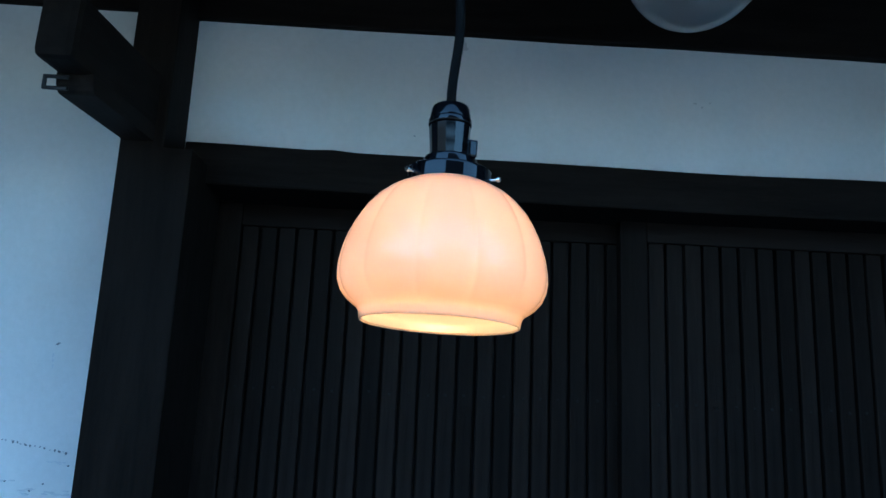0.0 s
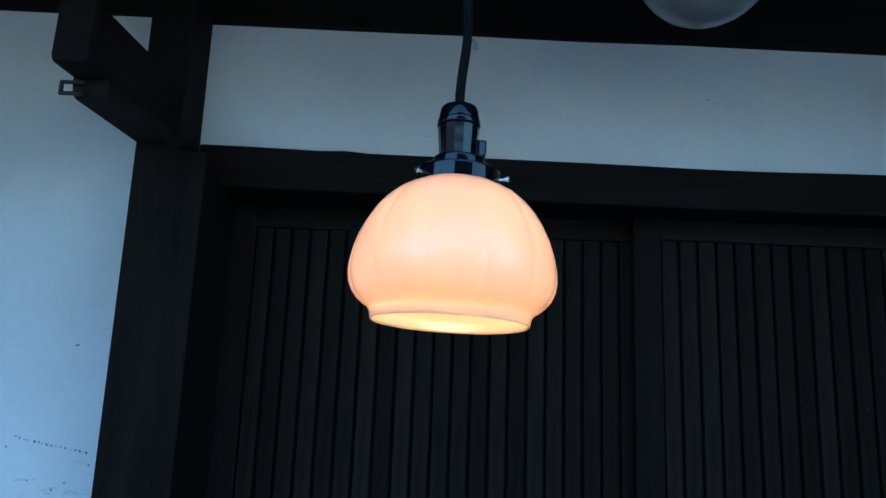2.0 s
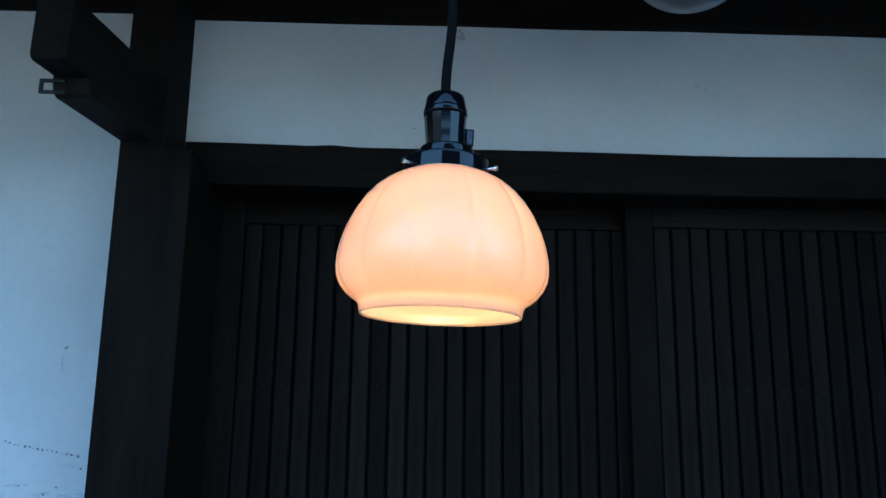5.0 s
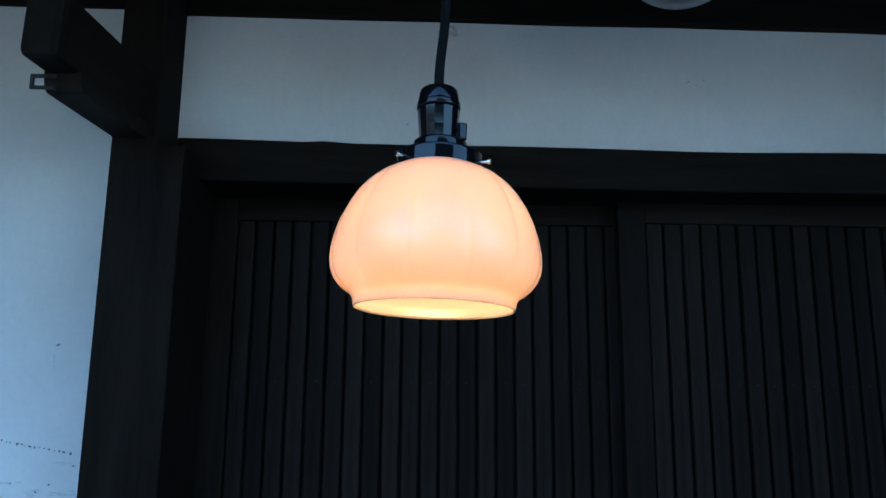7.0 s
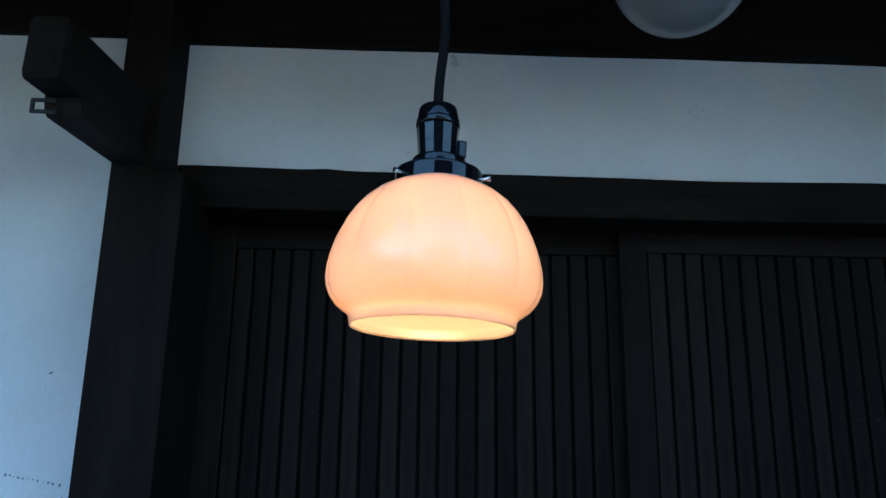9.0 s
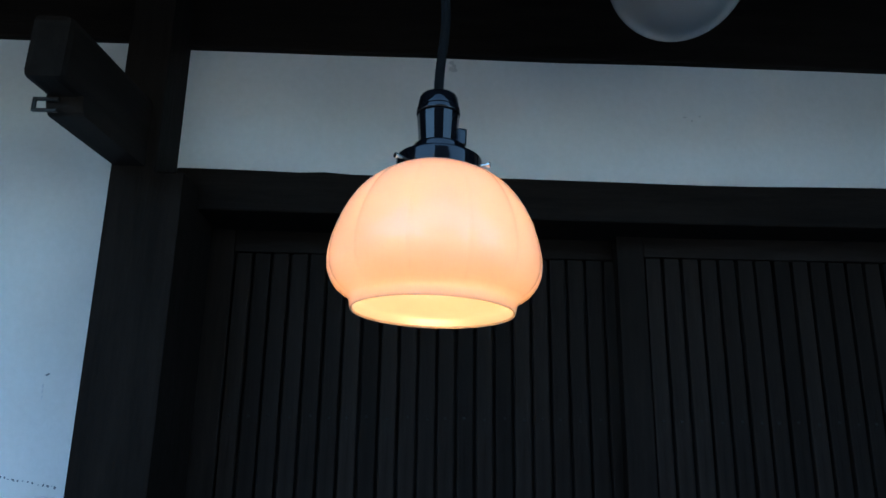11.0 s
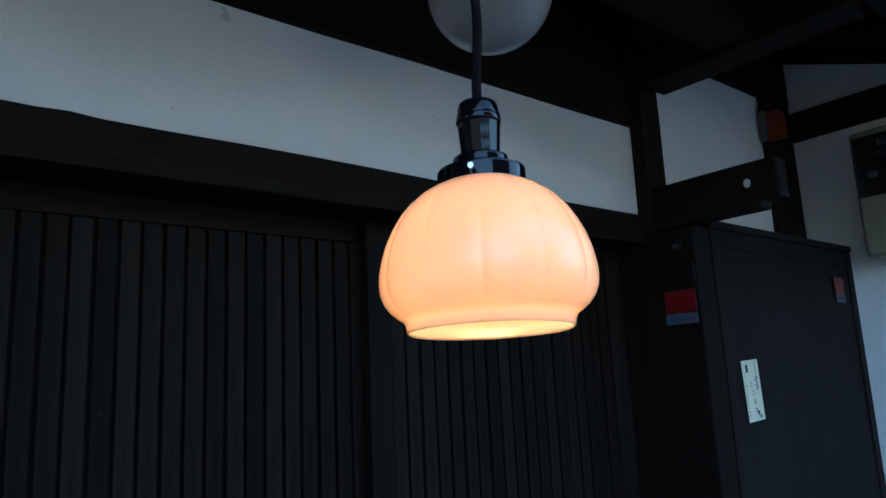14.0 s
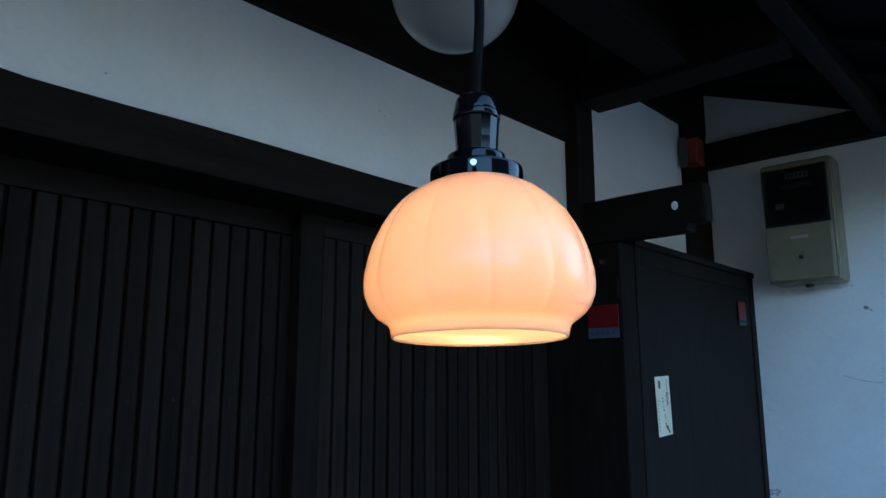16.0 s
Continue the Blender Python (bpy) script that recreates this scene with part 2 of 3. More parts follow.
wall_side = setting("wall_side", prism([(-0.60, GROUND), (WALL, GROUND), (WALL, roof_z(WALL) + 0.004), (EAVE_Y, roof_z(EAVE_Y) + 0.004), (-0.60, roof_z(EAVE_Y) + 0.004)], SIDE, SIDE + 0.14), PLASTER, "white plaster return wall, stain and painted shade below the meter", "wall")
# Sheet coloured near-black in place of the room's own darkness.
setting("wall_inner", box(-0.7, 1.45, 1.75, 1.85, 0.14, 2.5, 0), GAP, "near-black sheet for the unlit interior behind the lattice doors", "wall")
# Unseen walls and roof, added to block low sky and shape reflections.
setting("wall_street", box(-2.2, 6.5, -7.3, -7.0, GROUND, 3.6, 0), UNSEEN_WALL, "unseen plain wall added across the lane to block low sky", "wall")
setting("wall_yard", box(-14, -2.2, -7.3, -7.05, GROUND, 3.3, 0), UNSEEN_WALL, "unseen low wall added at left to block low sky", "wall")
setting("wall_garden", box(6.5, 14, -7.3, -7.05, GROUND, 2.8, 0), UNSEEN_WALL, "unseen low wall added at right, leaving sky for the glass to mirror", "wall")
setting("roof_street", prism([(-6.5, 3.56), (-6.5, 3.66), (-8.6, 4.9), (-8.6, 7.0), (-9.0, 7.0), (-9.0, 4.7)], -2.2, 6.5), SOFFIT, "unseen dark roof shape added to block sky and darken reflections", "roof")
# Unseen wall, added to keep low sky at left off the return wall.
setting("wall_neighbour", box(-4.6, -4.3, -7.0, 2.0, GROUND, 3.4, 0), UNSEEN_WALL, "unseen plain wall added at left to dim the return wall", "wall")

# timber frame


def stepped_post(x0, x1, x2, y0, y1, z0, zs, z1):
    """A post whose foot is wider than its head on one side."""
    bm = bmesh.new()
    ring = [(x0, z0), (x2, z0), (x2, zs), (x1, zs), (x1, z1), (x0, z1)]
    face = bm.faces.new([bm.verts.new((x, y0, z)) for x, z in ring])
    made = bmesh.ops.extrude_face_region(bm, geom=[face])["geom"]
    for v in made:
        if isinstance(v, bmesh.types.BMVert):
            v.co.y = y1
    bmesh.ops.recalc_face_normals(bm, faces=bm.faces)
    bmesh.ops.bevel(bm, geom=bm.edges[:], offset=0.004, segments=2, affect="EDGES", profile=0.6)
    return worn(bm, 0.002, 4.0)


setting("post_left", stepped_post(POST_L0, -0.562, POST_L1, 1.387, 1.60, 0.14, 2.153, 2.905), WOOD_UP, "black-stained timber post beside the lattice doors", "post")
setting("post_right", beam(POST_R0, POST_R1 - 0.014, 1.335, 1.66, 0.14, 2.14), WOOD_UP, "black-stained timber post beside the shutter box", "post")
setting("post_right_upper", beam(POST_R0 - 0.008, POST_R1 - 0.013, 1.455, 1.66, 2.14, 2.9), WOOD_UP, "black-stained timber post under the eaves", "post")
setting("post_corner", beam(2.125, SIDE - 0.002, 1.478, 1.60, 0.14, 2.966), WOOD_UP, "black-stained corner post of the return wall", "post")


def old_lintel():
    """Sags a little, and stands slightly higher beyond a chip in its upper edge."""
    bm = beam(POST_L1 - 0.05, POST_R0, 1.485, 1.68, HEAD, SILL_TOP, 0.005, 0.05, 0.0016)
    for v in bm.verts:
        q = (v.co.x - POST_L1) / (POST_R0 - POST_L1)
        v.co.z -= 0.016 * q * (1 - q)
        if v.co.z > 2.16:
            v.co.z += 0.0022 if -0.30 < v.co.x < -0.22 else 0.0012 * math.sin(v.co.x * 9.0)
    return bm


lintel = setting("lintel", old_lintel(), WOOD_X, "black-stained timber lintel with a chipped upper edge", "lintel")
setting("wall_plate", beam(-0.60, POST_R0 + 0.02, 1.485, 1.68, FRIEZE, 2.966), WOOD_X, "black timber wall plate under the eaves", "beam")
setting("wall_plate_left", beam(-3.2, -0.603, 1.485, 1.68, FRIEZE + 0.011, 2.966), WOOD_X, "black timber wall plate over the plaster wall", "beam")
setting("wall_plate_bay", beam(POST_R1, SIDE, 1.474, 1.68, 2.764, 2.968), WOOD_X, "black timber wall plate above the bay", "beam")
setting("rail_side", beam(SIDE - 0.06, SIDE - 0.002, -0.60, 1.476, 2.610, 2.718), WOOD_Y, "black timber rail on the return wall", "beam")
setting("eave_beam", beam(POST_R0 - 0.018, POST_R1, 0.86, 1.44, 2.582, 2.70), WOOD_Y, "black timber beam jutting out under the eaves", "beam")
setting("purlin_outer", beam(-3.2, SIDE, 0.80, 0.856, 2.615, 2.675), WOOD_X, "black timber purlin near the edge of the eaves", "beam")
setting("purlin", beam(-3.2, POST_R1 + 0.04, 1.09, 1.21, 2.60, 2.74), WOOD_X, "black timber eaves purlin", "beam")


def eaves():
    """Sloping boards on rafters, over the whole front."""
    bm = bmesh.new()
    y0, y1 = EAVE_Y, 1.75
    z0, slope = roof_z(y0), 0.387
    for i in range(20):
        x = -3.0 + i * 0.30
        made = box(x, x + 0.055, y0, y1, -0.03, 0, 0.003)
        for v in made.verts:
            v.co.z += z0 + (v.co.y - y0) * slope
        me = bpy.data.meshes.new("rafter")
        made.to_mesh(me)
        bm.from_mesh(me)
        made.free()
        bpy.data.meshes.remove(me)
    for i in range(10):
        ya = y0 - 0.04 + i * 0.16
        za = z0 + (ya - y0) * slope
        zb = za + 0.158 * slope
        verts = [bm.verts.new(c) for c in ((-3.3, ya, za), (3.0, ya, za), (3.0, ya + 0.158, zb), (-3.3, ya + 0.158, zb),
                                           (-3.3, ya, za + 0.02), (3.0, ya, za + 0.02), (3.0, ya + 0.158, zb + 0.02), (-3.3, ya + 0.158, zb + 0.02))]
        for f in ((0, 1, 2, 3), (7, 6, 5, 4), (0, 4, 5, 1), (1, 5, 6, 2), (2, 6, 7, 3), (3, 7, 4, 0)):
            bm.faces.new([verts[k] for k in f])
    cover = [bm.verts.new(c) for c in ((-3.4, y0 - 0.1, z0 + 0.03), (3.1, y0 - 0.1, z0 + 0.03), (3.1, y1 + 0.3, z0 + 0.03 + (y1 + 0.4 - y0) * slope), (-3.4, y1 + 0.3, z0 + 0.03 + (y1 + 0.4 - y0) * slope))]
    bm.faces.new(cover)
    bmesh.ops.recalc_face_normals(bm, faces=bm.faces)
    return bm


setting("ceiling", eaves(), SOFFIT, "near-black eaves boards on sloping rafters", "ceiling")


# ---- jutting arms on the posts ----
def bracket_arm(x0, x1, y0, z0, z1, nose_y, nose_z, skew=0.0):
    """An arm with a bolster under it, whose end is rounded off."""
    a = thing("bracket_arm", (0, 0, 0), "black timber bracket arm jutting from the post", "bracket", "bracket arms")
    bm = beam(x0, x1, y0, 1.50, z0, z1, 0.012)
    for v in bm.verts:
        v.co.x += skew * (v.co.y - 1.236)
    part("arm", bm, WOOD_Y, a)
    bm = bmesh.new()
    r = z0 - nose_z
    side = [(1.50, z0 + 0.002), (nose_y, z0 + 0.002)]
    side += [(nose_y + r * 0.5 * (1 - math.cos(q)), nose_z + r * (1 - math.sin(q))) for q in (0.25, 0.6, 1.0, 1.3, math.pi / 2)]
    side += [(1.50, nose_z)]
    face = bm.faces.new([bm.verts.new((x0 + 0.001, y, z)) for y, z in side])
    for v in bmesh.ops.extrude_face_region(bm, geom=[face])["geom"]:
        if isinstance(v, bmesh.types.BMVert):
            v.co.x = x1 - 0.001
    bmesh.ops.recalc_face_normals(bm, faces=bm.faces)
    for v in bm.verts:
        v.co.x += skew * (v.co.y - 1.236)
    part("bolster", bm, WOOD_Y, a)
    return a


arm_left = bracket_arm(-0.654, -0.594, 1.10, 2.192, 2.300, 1.165, 2.163, 0.085)
bm = rod((-0.636, 1.16, 2.184), (-0.674, 1.16, 2.184), 0.0032)
rod((-0.673, 1.16, 2.186), (-0.673, 1.16, 2.163), 0.0032, bm=bm)
rod((-0.674, 1.16, 2.165), (-0.636, 1.16, 2.165), 0.0032, bm=bm)
part("hook", bm, IRON, arm_left, "black iron staple")
arm_right = bracket_arm(1.290, 1.352, 1.085, 2.168, 2.276, 1.135, 2.148)
peg = part("peg", lathe([(0.0001, 0.0), (0.011, 0.0), (0.012, 0.002), (0.012, 0.004)], 20), PALE, arm_right, "pale round peg end")
peg.matrix_basis = pose(1.286, 1.166, 2.218, 0, 90, 0) @ Matrix.Diagonal((1.0, 0.75, 1.0, 1.0))


# ---- lattice doors ----
def lattice_door(x0, x1, y, slat_from, pitch, count, slat_w):
    """A sliding door: two stiles, rails, a near-black sheet that paints the gaps' shade, and upright slats. Local
    origin at the door's foot.
    """
    w = x1 - x0
    top, foot = HEAD + 0.055, 0.16
    d = thing("lattice_door", (x0, y, foot), "black-stained sliding lattice door with close upright slats", "door", "lattice doors")
    h = top - foot
    first, last = slat_from - x0, slat_from - x0 + pitch * count
    part("stile", beam(0, first - 0.004, 0, 0.032, 0, h, 0.003, amount=0.001), WOOD_UP, d)
    part("stile", beam(last, w, 0, 0.032, 0, h, 0.003, amount=0.001), WOOD_UP, d)
    part("top_rail", beam(first - 0.004, last, 0.001, 0.031, h - 0.104, h, 0.003, amount=0.001), WOOD_X, d)
    part("bottom_rail", beam(first - 0.004, last, 0.001, 0.031, 0, 0.16, 0.003, amount=0.001), WOOD_X, d)
    # Shade between the slats is put into this sheet's colour.
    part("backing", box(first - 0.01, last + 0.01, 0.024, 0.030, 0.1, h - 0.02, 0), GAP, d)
    meshes = []
    for k in range(4):
        random.seed(40 + k)
        bm = box(0, slat_w, 0, 0.016, 0.16, h - 0.105, 0.0025)
        for v in bm.verts:
            v.co.x += random.uniform(-0.0006, 0.0006)
        meshes.append(mesh_of("slat", bm, SLAT))
    nail = mesh_of("nail", lathe([(0.0001, 0.0014), (0.0028, 0.0014), (0.0036, 0.002)], 10), GAP)
    for i in range(count):
        s = new("slat", meshes[(i * 7) % 4])
        s.parent = d
        s.location = (first + i * pitch, 0.005 + 0.0012 * math.sin(i * 2.3), 0)
        for zn in (1.715,):
            n = new("nail", nail)
            n.parent = s
            n.matrix_basis = pose(slat_w / 2 + 0.003 * math.sin(i * 5.1), -0.0005, zn - foot + 0.002 * math.sin(i * 3.7), 90, 0, 0)
    return d


lattice_door(-0.525, 0.425, DOOR_Y + 0.036, -0.460, 0.0405, 21, 0.0334)
lattice_door(0.368, 1.278, DOOR_Y, 0.432, 0.0409, 19, 0.0336)
# ---- shutter box beside the doors ----
cab = thing("shutter_box", (1.373, 1.335, 0.14), "black-painted wooden shutter box with a panelled front and capped top", "cabinet")
CW, CH = SIDE - 0.004 - 1.373, 2.163 - 0.14
part("side", beam(0, 0.02, 0.004, 0.160, 0, CH - 0.02, 0.003, amount=0.001), CABINET, cab)
part("cap", beam(-0.006, CW, -0.008, 0.162, CH - 0.022, CH, 0.004, amount=0.001), CABINET, cab)
part("front_stile", beam(0.0, 0.035, -0.002, 0.016, 0, CH - 0.023, 0.003, amount=0.001), CABINET, cab)
part("front_stile", beam(CW - 0.045, CW, -0.002, 0.016, 0, CH - 0.023, 0.003, amount=0.001), CABINET, cab)
part("front_rail", beam(0.036, CW - 0.046, -0.001, 0.016, CH - 0.075, CH - 0.023, 0.003, amount=0.001), CABINET, cab)
part("front_panel", box(0.036, CW - 0.046, 0.003, 0.018, 0.0, CH - 0.075, 0.002), CABINET, cab)


def plaque(name, m, w, h, band, label):
    """A small enamel plate, red with a pale printed band at its foot. Local x across, z up, facing -y."""
    p = thing(name, (0, 0, 0), label, "sign", "red plates")
    p.matrix_basis = m
    part("plate", box(-w / 2, w / 2, -0.003, 0, band, h, 0.001), RED, p)
    b = part("band", box(-w / 2, w / 2, -0.003, 0, 0, band - 0.0005, 0.001), BAND, p, "pale printed band")
    for i in range(5):
        a = -w / 2 + w * (0.08 + i * 0.175)
        part("print_bar", box(a, a + w * 0.12, -0.0042, -0.0032, band * 0.3, band * (0.6 + 0.12 * (i % 2)), 0), BLUE_INK, b)
    return p


plaque("red_plate", pose(POST_R0 - 0.001, 1.395, 1.868, 0, 0, -90), 0.098, 0.094, 0.030, "red enamel plate with pale printed band on the post")
plaque("red_plate", pose(2.196, 1.3325, 1.950, 0, 0, 0), 0.072, 0.088, 0.030, "small red plate with pale band on the shutter box")

tag = thing("paper_slip", (1.505, 1.335, 1.675), "narrow cream paper slip with handwriting on the shutter box", "paper slip")
part("paper", worn(box(-0.045, 0.045, -0.002, 0.0, -0.086, 0.086, 0), 0.001, 20), PAPER, tag)
random.seed(31)
bm = bmesh.new()
for i in range(9):  # fine marks down one margin
    z = 0.016 - i * 0.0105
    box(-0.040, -0.040 + random.uniform(0.003, 0.006), -0.0033, -0.0025, z - 0.0014, z + 0.0014, 0, bm)
part("margin_marks", bm, INK, tag)
bm = bmesh.new()
for i in range(11):  # one written column
    z = 0.022 - i * 0.0082
    if i % 3 != 2:
        a = -0.008 + 0.012 * i / 10
        box(a - random.uniform(0.002, 0.004), a + random.uniform(0.002, 0.004), -0.0033, -0.0025, z - random.uniform(0.001, 0.0026), z + random.uniform(0.001, 0.0022), 0, bm)
part("writing", bm, INK, tag, "column of small black writing")
bm = bmesh.new()
for i in range(7):  # small heading
    z = 0.076 - i * 0.0048
    box(0.022, 0.022 + random.uniform(0.004, 0.008), -0.0033, -0.0025, z - 0.0012, z + 0.0012, 0, bm)
part("heading", bm, INK, tag)
part("foot_mark", box(0.008, 0.016, -0.0033, -0.0025, -0.070, -0.058, 0), INK, tag)
part("foot_mark", box(0.018, 0.025, -0.0033, -0.0025, -0.080, -0.070, 0), INK, tag)
bm = bmesh.new()
for i in range(9):
    z = 0.038 - i * 0.0046
    a = 0.022 + 0.004 * math.sin(i * 2.1)
    box(a - random.uniform(0.003, 0.007), a + random.uniform(0.003, 0.007), -0.0037, -0.0034, z - 0.0019, z + 0.0012, 0, bm)
part("stamp", bm, BLUE_INK, tag, "blue stamped marks")
bm = box(-0.030, -0.018, -0.0037, -0.0034, 0.052, 0.074, 0)
part("seal", bm, INK, tag, "dark printed seal")
tag.rotation_euler = (0, radians(-3), 0)


# ---- electricity meter on the return wall ----
def meter(x, y0, y1, z0, z1):
    m = thing("electricity_meter", (x, (y0 + y1) / 2, z0), "beige enamelled electricity meter with a dark glass window", "meter")
    w, h, dp = y1 - y0, z1 - z0, 0.12
    # local: x into the wall, y along it
    part("case", box(-dp, 0, -w / 2, w / 2, 0, h, 0.018), METER, m)
    part("cover", box(-dp - 0.014, -dp + 0.004, -w / 2 + 0.008, w / 2 - 0.008, 0.008, h - 0.008, 0.014), METER, m)
    win = part("window_frame", box(-dp - 0.020, -dp - 0.010, -w / 2 + 0.014, w / 2 - 0.014, h * 0.46, h - 0.03, 0.004), DARK, m)
    part("glass", box(-dp - 0.024, -dp - 0.0205, -w / 2 + 0.022, w / 2 - 0.022, h * 0.46 + 0.008, h - 0.038, 0.0015), GLASS, win)
    f = -dp - 0.0203
    part("counter", box(f, f + 0.0008, -0.050, 0.028, h * 0.835, h * 0.885, 0), TIN, win, "grey number counter")
    for k in range(5):
        part("counter_drum", box(f - 0.0008, f, -0.046 + k * 0.0145, -0.035 + k * 0.0145, h * 0.842, h * 0.878, 0), GREY, win)
    part("nameplate", box(f, f + 0.0008, -0.062, 0.050, h * 0.755, h * 0.80, 0), GREY, win)
    part("rotor_disc", lathe([(0.0001, 0.0), (0.040, 0.0), (0.042, 0.0015), (0.040, 0.003), (0.0001, 0.003)], 32), GREY, win, "grey metal rotor disc edge").matrix_basis = pose(f + 0.040, 0.0, h * 0.71, 0, 0, 0)
    part("rating_plate", box(f, f + 0.0008, 0.040, 0.070, h * 0.60, h * 0.645, 0), TIN, win, "small grey plate")
    part("print_line", box(f, f + 0.0006, -0.070, 0.030, h * 0.575, h * 0.583, 0), IRON, win)
    part("name_plate", box(-dp - 0.016, -dp - 0.0135, -0.030, 0.030, h * 0.35, h * 0.373, 0.0005), TIN, m, "small pale plate")
    part("seal_screw", lathe([(0.0001, 0.006), (0.007, 0.006), (0.008, 0.0), (0.008, -0.004)], 16), IRON, m).matrix_basis = pose(-dp - 0.014, 0, h * 0.2, 0, -90, 0)
    part("gland", rod((-dp * 0.5, 0, -0.012), (-dp * 0.5, 0, 0.004), 0.014), DARK, m)
    return m


meter(SIDE - 0.001, 0.988, 1.238, 2.095, 2.555)

alarm = thing("orange_box", (2.170, 1.455, 2.585), "small orange plastic box on a pale backplate", "alarm box")
part("backplate", box(-0.078, -0.070, 0.004, 0.034, -0.012, 0.110, 0.002), GREY, alarm)
part("housing", box(-0.070, 0.0, -0.036, 0.030, 0.0, 0.105, 0.008), ORANGE, alarm)

bolt = thing("door_latch", (POST_R0, 1.388, 2.086), "small steel latch bolt on the dark post", "latch")
part("bolt", rod((-0.016, 0, 0), (0, 0, 0), 0.006), DULL, bolt)
part("bolt_plate", box(-0.003, 0, -0.014, 0.014, -0.01, 0.01, 0.001), IRON, bolt)
strip = thing("edge_strip", (POST_R0, 1.345, 1.979), "thin worn steel strip on the post edge", "strip")
part("strip", box(-0.002, 0, -0.0025, 0.0025, 0, 0.06, 0.0005), IRON, strip)

# ---- globe lamp under the purlin ----
globe = thing("globe_lamp", (0.364, 1.144, 2.452), "unlit round milk-glass globe lamp under the eaves", "lamp")
R = 0.117
part("globe", lathe([(R * math.sin(a), -R * math.cos(a)) for a in [0.001] + [math.pi * k / 32 for k in range(1, 29)]], 64), OPAL_OFF, globe, smooth=True)
part("collar", lathe([(0.050, 0.098), (0.056, 0.100), (0.056, 0.125), (0.045, 0.148), (0.0001, 0.148)], 32), BAKELITE, globe, smooth=True)

# ---- pendant lamp ----
LX, LY, LZ = -0.0495, 0.754, 2.008
lamp = thing("pendant_lamp", (LX, LY, LZ), "lit pendant lamp with lobed milk-glass shade on a black cord", "lamp")


def shade():
    outer = [(0.0375, -0.0830), (0.0405, -0.0882), (0.0495, -0.0925), (0.0597, -0.0988), (0.0698, -0.1076), (0.0790, -0.1188), (0.0861, -0.1308),
             (0.0921, -0.1440), (0.0961, -0.1575), (0.0985, -0.1705), (0.0989, -0.1805), (0.0977, -0.1893), (0.0940, -0.1978),
             (0.0882, -0.2047), (0.0824, -0.2090), (0.0778, -0.2122), (0.0760, -0.2157), (0.0754, -0.2200), (0.0749, -0.2222)]
    inner = [(r - 0.0028, z + 0.001) for r, z in outer[::-1]]
    prof = outer + [(0.0745, -0.2229), (0.0738, -0.2231), (0.0730, -0.2226)] + inner

    def ribs(a, i):
        if i >= len(outer):
            return 1.0
        z = prof[i][1]
        along = max(0.0, min(1.0, (-0.089 - z) / 0.03)) * max(0.0, min(1.0, (z + 0.214) / 0.02))
        c = abs(math.sin(6 * (a - 0.255)))
        return 1 - 0.019 * along * (1 - c) ** 2.6
    return lathe(prof, 360, ribs=ribs)


glass_shade = part("shade", shade(), OPAL, lamp, "lobed milk-white glass shade, glowing warm", smooth=True)
glass_shade.data.materials.append(OPAL_IN)
for p in glass_shade.data.polygons:
    if p.index >= 360 * 21:
        p.material_index = 1
fitter = part("fitter", lathe([(0.0402, -0.0958), (0.0413, -0.0954), (0.0416, -0.0944), (0.0416, -0.0930), (0.0415, -0.0765), (0.0415, -0.0752), (0.0412, -0.0742), (0.0402, -0.0735), (0.0390, -0.0732),
                               (0.0375, -0.0731), (0.0290, -0.0726), (0.0275, -0.0724), (0.0268, -0.0720), (0.0264, -0.0710), (0.0264, -0.0698), (0.0263, -0.0628), (0.0262, -0.0616), (0.0258, -0.0608), (0.0246, -0.0602), (0.0225, -0.0600), (0.015, -0.0598)], 72), BAKELITE, lamp, "black moulded shade holder", smooth=True)
for ang in (-143, -23, 97):
    c, s = math.cos(radians(ang)), math.sin(radians(ang))
    bm = rod((0.036 * c, 0.036 * s, -0.0835), (0.0500 * c, 0.0500 * s, -0.0835), 0.0016)
    rod((0.0490 * c, 0.0490 * s, -0.0835), (0.0515 * c, 0.0515 * s, -0.0835), 0.0027, 16, bm)
    part("screw", bm, STEEL, fitter, "plated fixing screw", smooth=True)
socket = part("socket", lathe([(0.0178, -0.0605), (0.0184, -0.0585), (0.0192, -0.0460), (0.0206, -0.0275), (0.0200, -0.0262), (0.0100, -0.0260)], 14), BAKELITE, lamp, "black faceted bakelite bulb socket")
part("cap", lathe([(0.0190, -0.0265), (0.0205, -0.0264), (0.0212, -0.0259), (0.0215, -0.0250), (0.0215, -0.0244), (0.0214, -0.0212), (0.0213, -0.0204), (0.0208, -0.0197), (0.0203, -0.0193), (0.0203, -0.0186),
                   (0.0202, -0.0172), (0.0190, -0.0098), (0.0186, -0.0085), (0.0176, -0.0065), (0.0160, -0.0053), (0.0140, -0.0049), (0.0075, -0.0046), (0.0068, -0.0030), (0.0050, -0.0020)], 56), BAKELITE, socket, "black moulded cap ring", smooth=True)
switch = part("switch", worn(box(0.019, 0.029, -0.005, 0.005, -0.054, -0.036, 0.002), 0.0006, 60), BAKELITE, socket, "small black switch lever")
part("switch_pin", rod((0.026, 0.0, -0.062), (0.036, 0.0, -0.060), 0.002), STEEL, socket, "small steel pin").rotation_euler = (0, 0, radians(30))
switch.rotation_euler = (0, 0, radians(22))
pts = []
for k in range(46):
    z = -0.006 + k * 0.0145
    pts.append((0.0065 * math.sin(min(z, 0.17) / 0.17 * math.pi) ** 2 * (z > 0) - 0.004 * z, 0.0, z))
part("cord", tube(pts, 0.0048, level=True), CORD, lamp, "black woven flex", smooth=True)
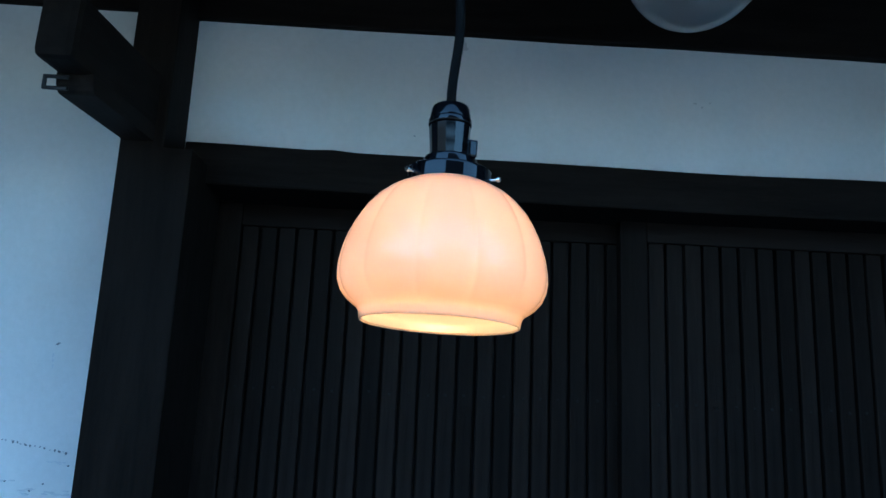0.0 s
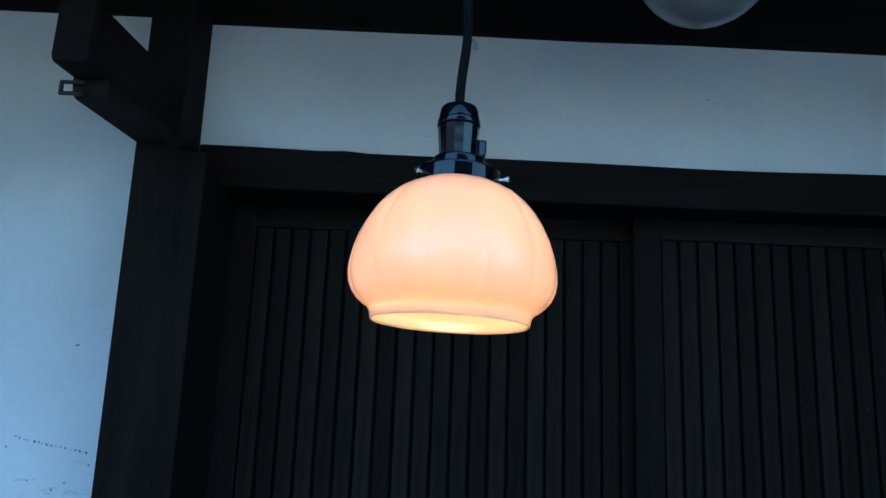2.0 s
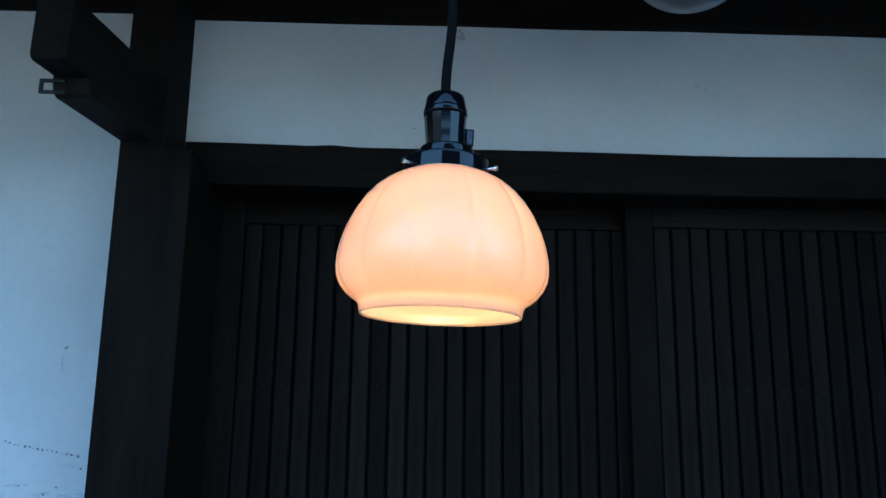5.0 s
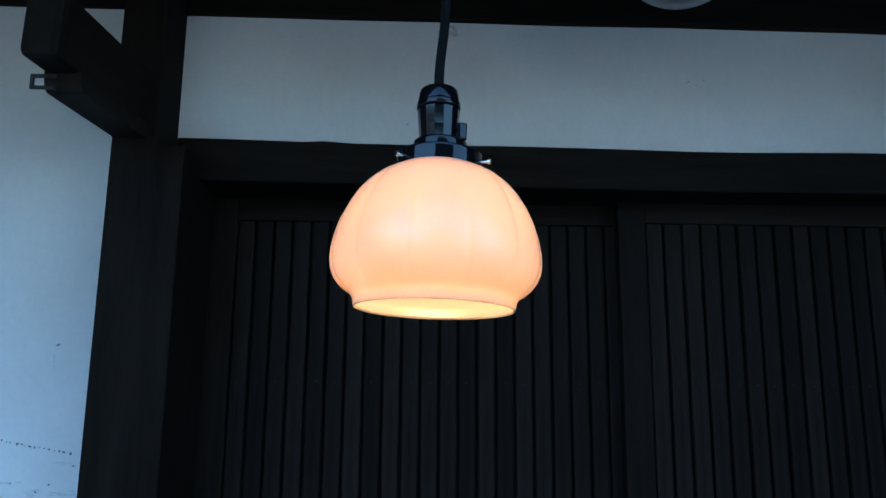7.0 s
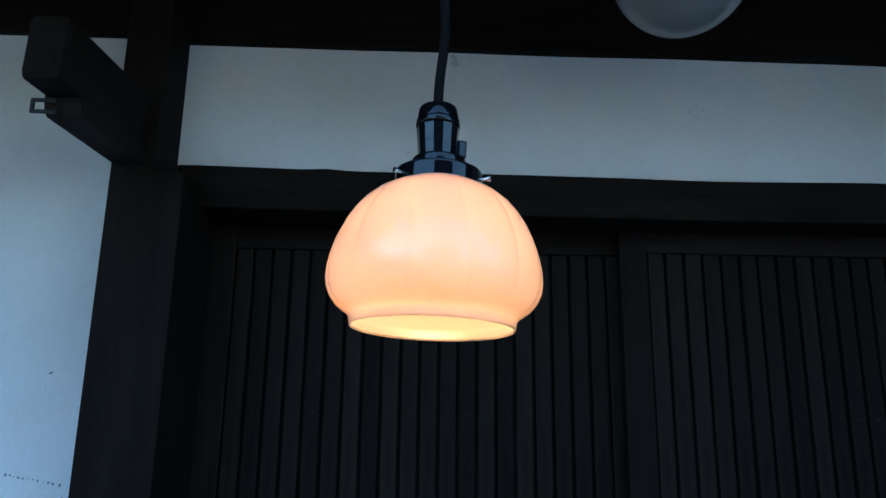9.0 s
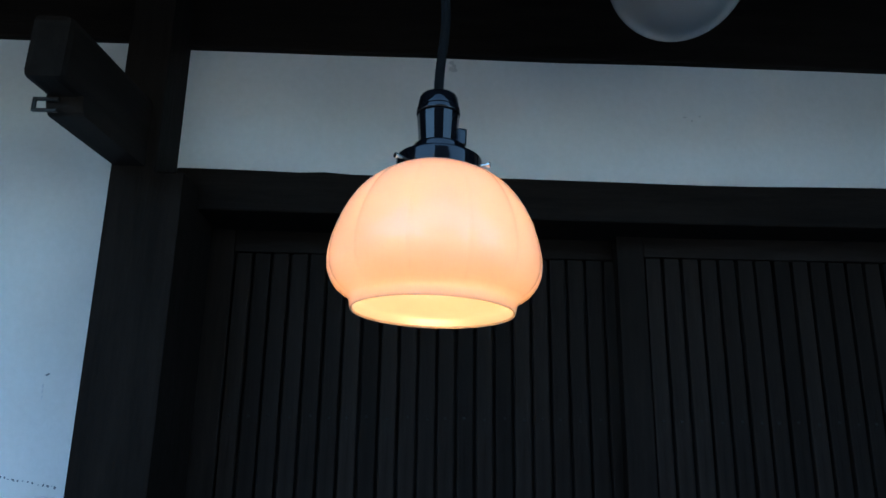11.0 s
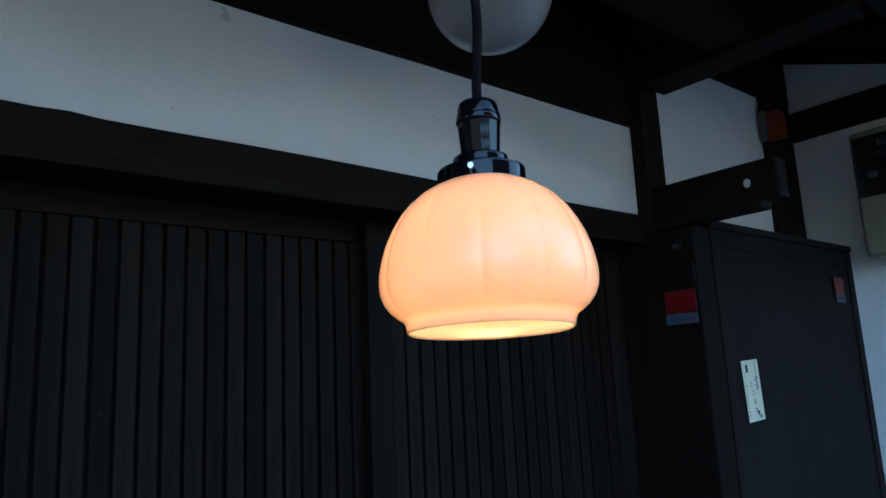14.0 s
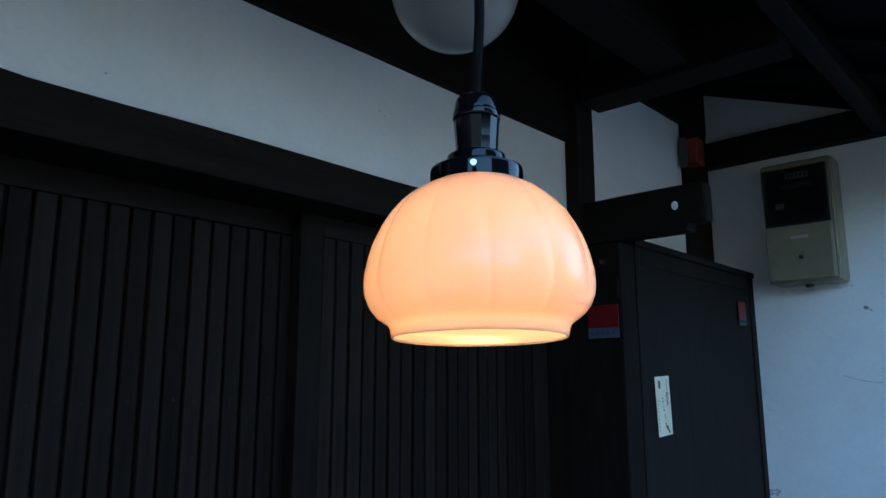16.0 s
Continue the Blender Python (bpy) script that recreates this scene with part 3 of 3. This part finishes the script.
part("bulb_base", lathe([(0.0135, -0.070), (0.0135, -0.122), (0.015, -0.129)], 32), STEEL, lamp, "metal bulb base", smooth=True)
part("bulb", lathe([(0.0135, -0.129), (0.0190, -0.136), (0.0245, -0.147), (0.0265, -0.159), (0.0255, -0.171), (0.0210, -0.183), (0.012, -0.191), (0.0001, -0.194)], 32),
     BULB, lamp, "warm glowing bulb", smooth=True)

# holder and glass hang a little askew
askew = Matrix.Translation((0, 0, -0.130)) @ Matrix.Rotation(radians(2.4), 4, Vector((-0.78, 0.62, 0))) @ Matrix.Translation((0, 0, 0.131))
glass_shade.matrix_basis = askew
fitter.matrix_basis = askew

# ---- marks on the plaster ----
def fleck(wall, u, v, w, h, mat, along="x", lean=0.0):
    """One uneven, low spot of dirt or painted shade on the plaster: a capped rim with no back."""
    bm = bmesh.new()
    off = random.uniform(0.0008, 0.0016)
    low, top = [], []
    for k in range(9):
        q = 2 * math.pi * k / 9
        m = random.uniform(0.65, 1.1)
        du, dv = w * m * math.cos(q), h * m * math.sin(q)
        du, dv = du * math.cos(lean) - dv * math.sin(lean), du * math.sin(lean) + dv * math.cos(lean)
        for ring, depth in ((low, -0.0005), (top, off)):
            ring.append(bm.verts.new((u + du, WALL - depth, v + dv) if along == "x" else (SIDE - depth, u + du, v + dv)))
    bm.faces.new(top)
    for k in range(9):
        bm.faces.new((low[k], low[(k + 1) % 9], top[(k + 1) % 9], top[k]))
    bmesh.ops.recalc_face_normals(bm, faces=bm.faces)
    part("fleck", bm, mat, wall)


# a falling row of dark spots beside the post, with smears under it
random.seed(61)
for i in range(17):
    q = i / 16
    u = -0.851 + 0.140 * q
    fleck(wall_left, u + random.uniform(-0.003, 0.003), 1.606 - 0.026 * q ** 0.8 + random.uniform(-0.0015, 0.0015),
          random.uniform(0.0010, 0.0036), random.uniform(0.0012, 0.0030), GRIME if i % 3 else SCUFF, lean=random.uniform(-0.8, 0.8))
fleck(wall_left, -0.757, 1.782, 0.0052, 0.0022, GRIME, lean=0.5)
for u, v in ((-0.866, 1.586), (-0.818, 1.526), (-0.748, 1.523), (-0.771, 1.510), (-0.706, 1.557)):
    fleck(wall_left, u, v, 0.0024, 0.0018, GRIME, lean=random.uniform(-0.5, 0.5))
for i in range(16):
    fleck(wall_left, random.uniform(-0.785, -0.698), 1.510 + random.uniform(-0.007, 0.004), random.uniform(0.004, 0.010), random.uniform(0.0010, 0.0022), VEIL, lean=-0.08)
for i in range(6):
    fleck(wall_left, random.uniform(-0.748, -0.706), 1.562 + random.uniform(-0.002, 0.002), random.uniform(0.004, 0.007), 0.0011, VEIL, lean=-0.08)
for i in range(5):
    fleck(wall_left, random.uniform(-0.843, -0.800), 1.526 + random.uniform(-0.003, 0.003), random.uniform(0.004, 0.008), 0.0014, VEIL, lean=-0.08)
for i in range(3):
    fleck(wall_left, -0.763 + 0.0008 * i, 1.760 - 0.010 * i, 0.0018, 0.0045, VEIL)
fleck(wall_frieze, -0.093, 2.244, 0.0030, 0.0018, SCUFF)
for i in range(9):
    fleck(wall_frieze, 0.002 + random.uniform(-0.007, 0.007), 2.456 + random.uniform(-0.010, 0.010), random.uniform(0.003, 0.007), random.uniform(0.003, 0.006), SMUDGE)
for i in range(3):
    fleck(wall_frieze, 0.520 + random.uniform(-0.02, 0.02), 2.350 + random.uniform(-0.010, 0.010), random.uniform(0.002, 0.006), 0.0018, SMUDGE)
fleck(wall_side, 0.953, 2.003, 0.0110, 0.0075, GRIME, "y", 0.5)
fleck(wall_side, 0.938, 1.993, 0.0080, 0.0022, GRIME, "y", 0.8)
pts = [(SIDE - 0.0012, 1.046 - 0.010 * k, 1.765 - 0.0040 * k + 0.00016 * k * k) for k in range(13)]
part("scratch", tube(pts, 0.0014, 6), SCUFF, wall_side)
for i in range(9):
    fleck(wall_side, 1.318 + random.uniform(-0.020, 0.016), 1.336 + random.uniform(-0.010, 0.010), random.uniform(0.006, 0.014), random.uniform(0.003, 0.006), SCUFF, "y", -0.3)
for i in range(5):
    fleck(wall_side, 1.318 + random.uniform(-0.014, 0.012), 1.650 + random.uniform(-0.016, 0.012), random.uniform(0.004, 0.008), 0.003, VEIL, "y", 1.0)
# Grey strip along the meter's foot: stain and its painted shade together.
for i in range(14):
    fleck(wall_side, random.uniform(0.99, 1.235), 2.086 - random.uniform(0.0, 0.008), random.uniform(0.008, 0.018), random.uniform(0.002, 0.004), VEIL, "y")
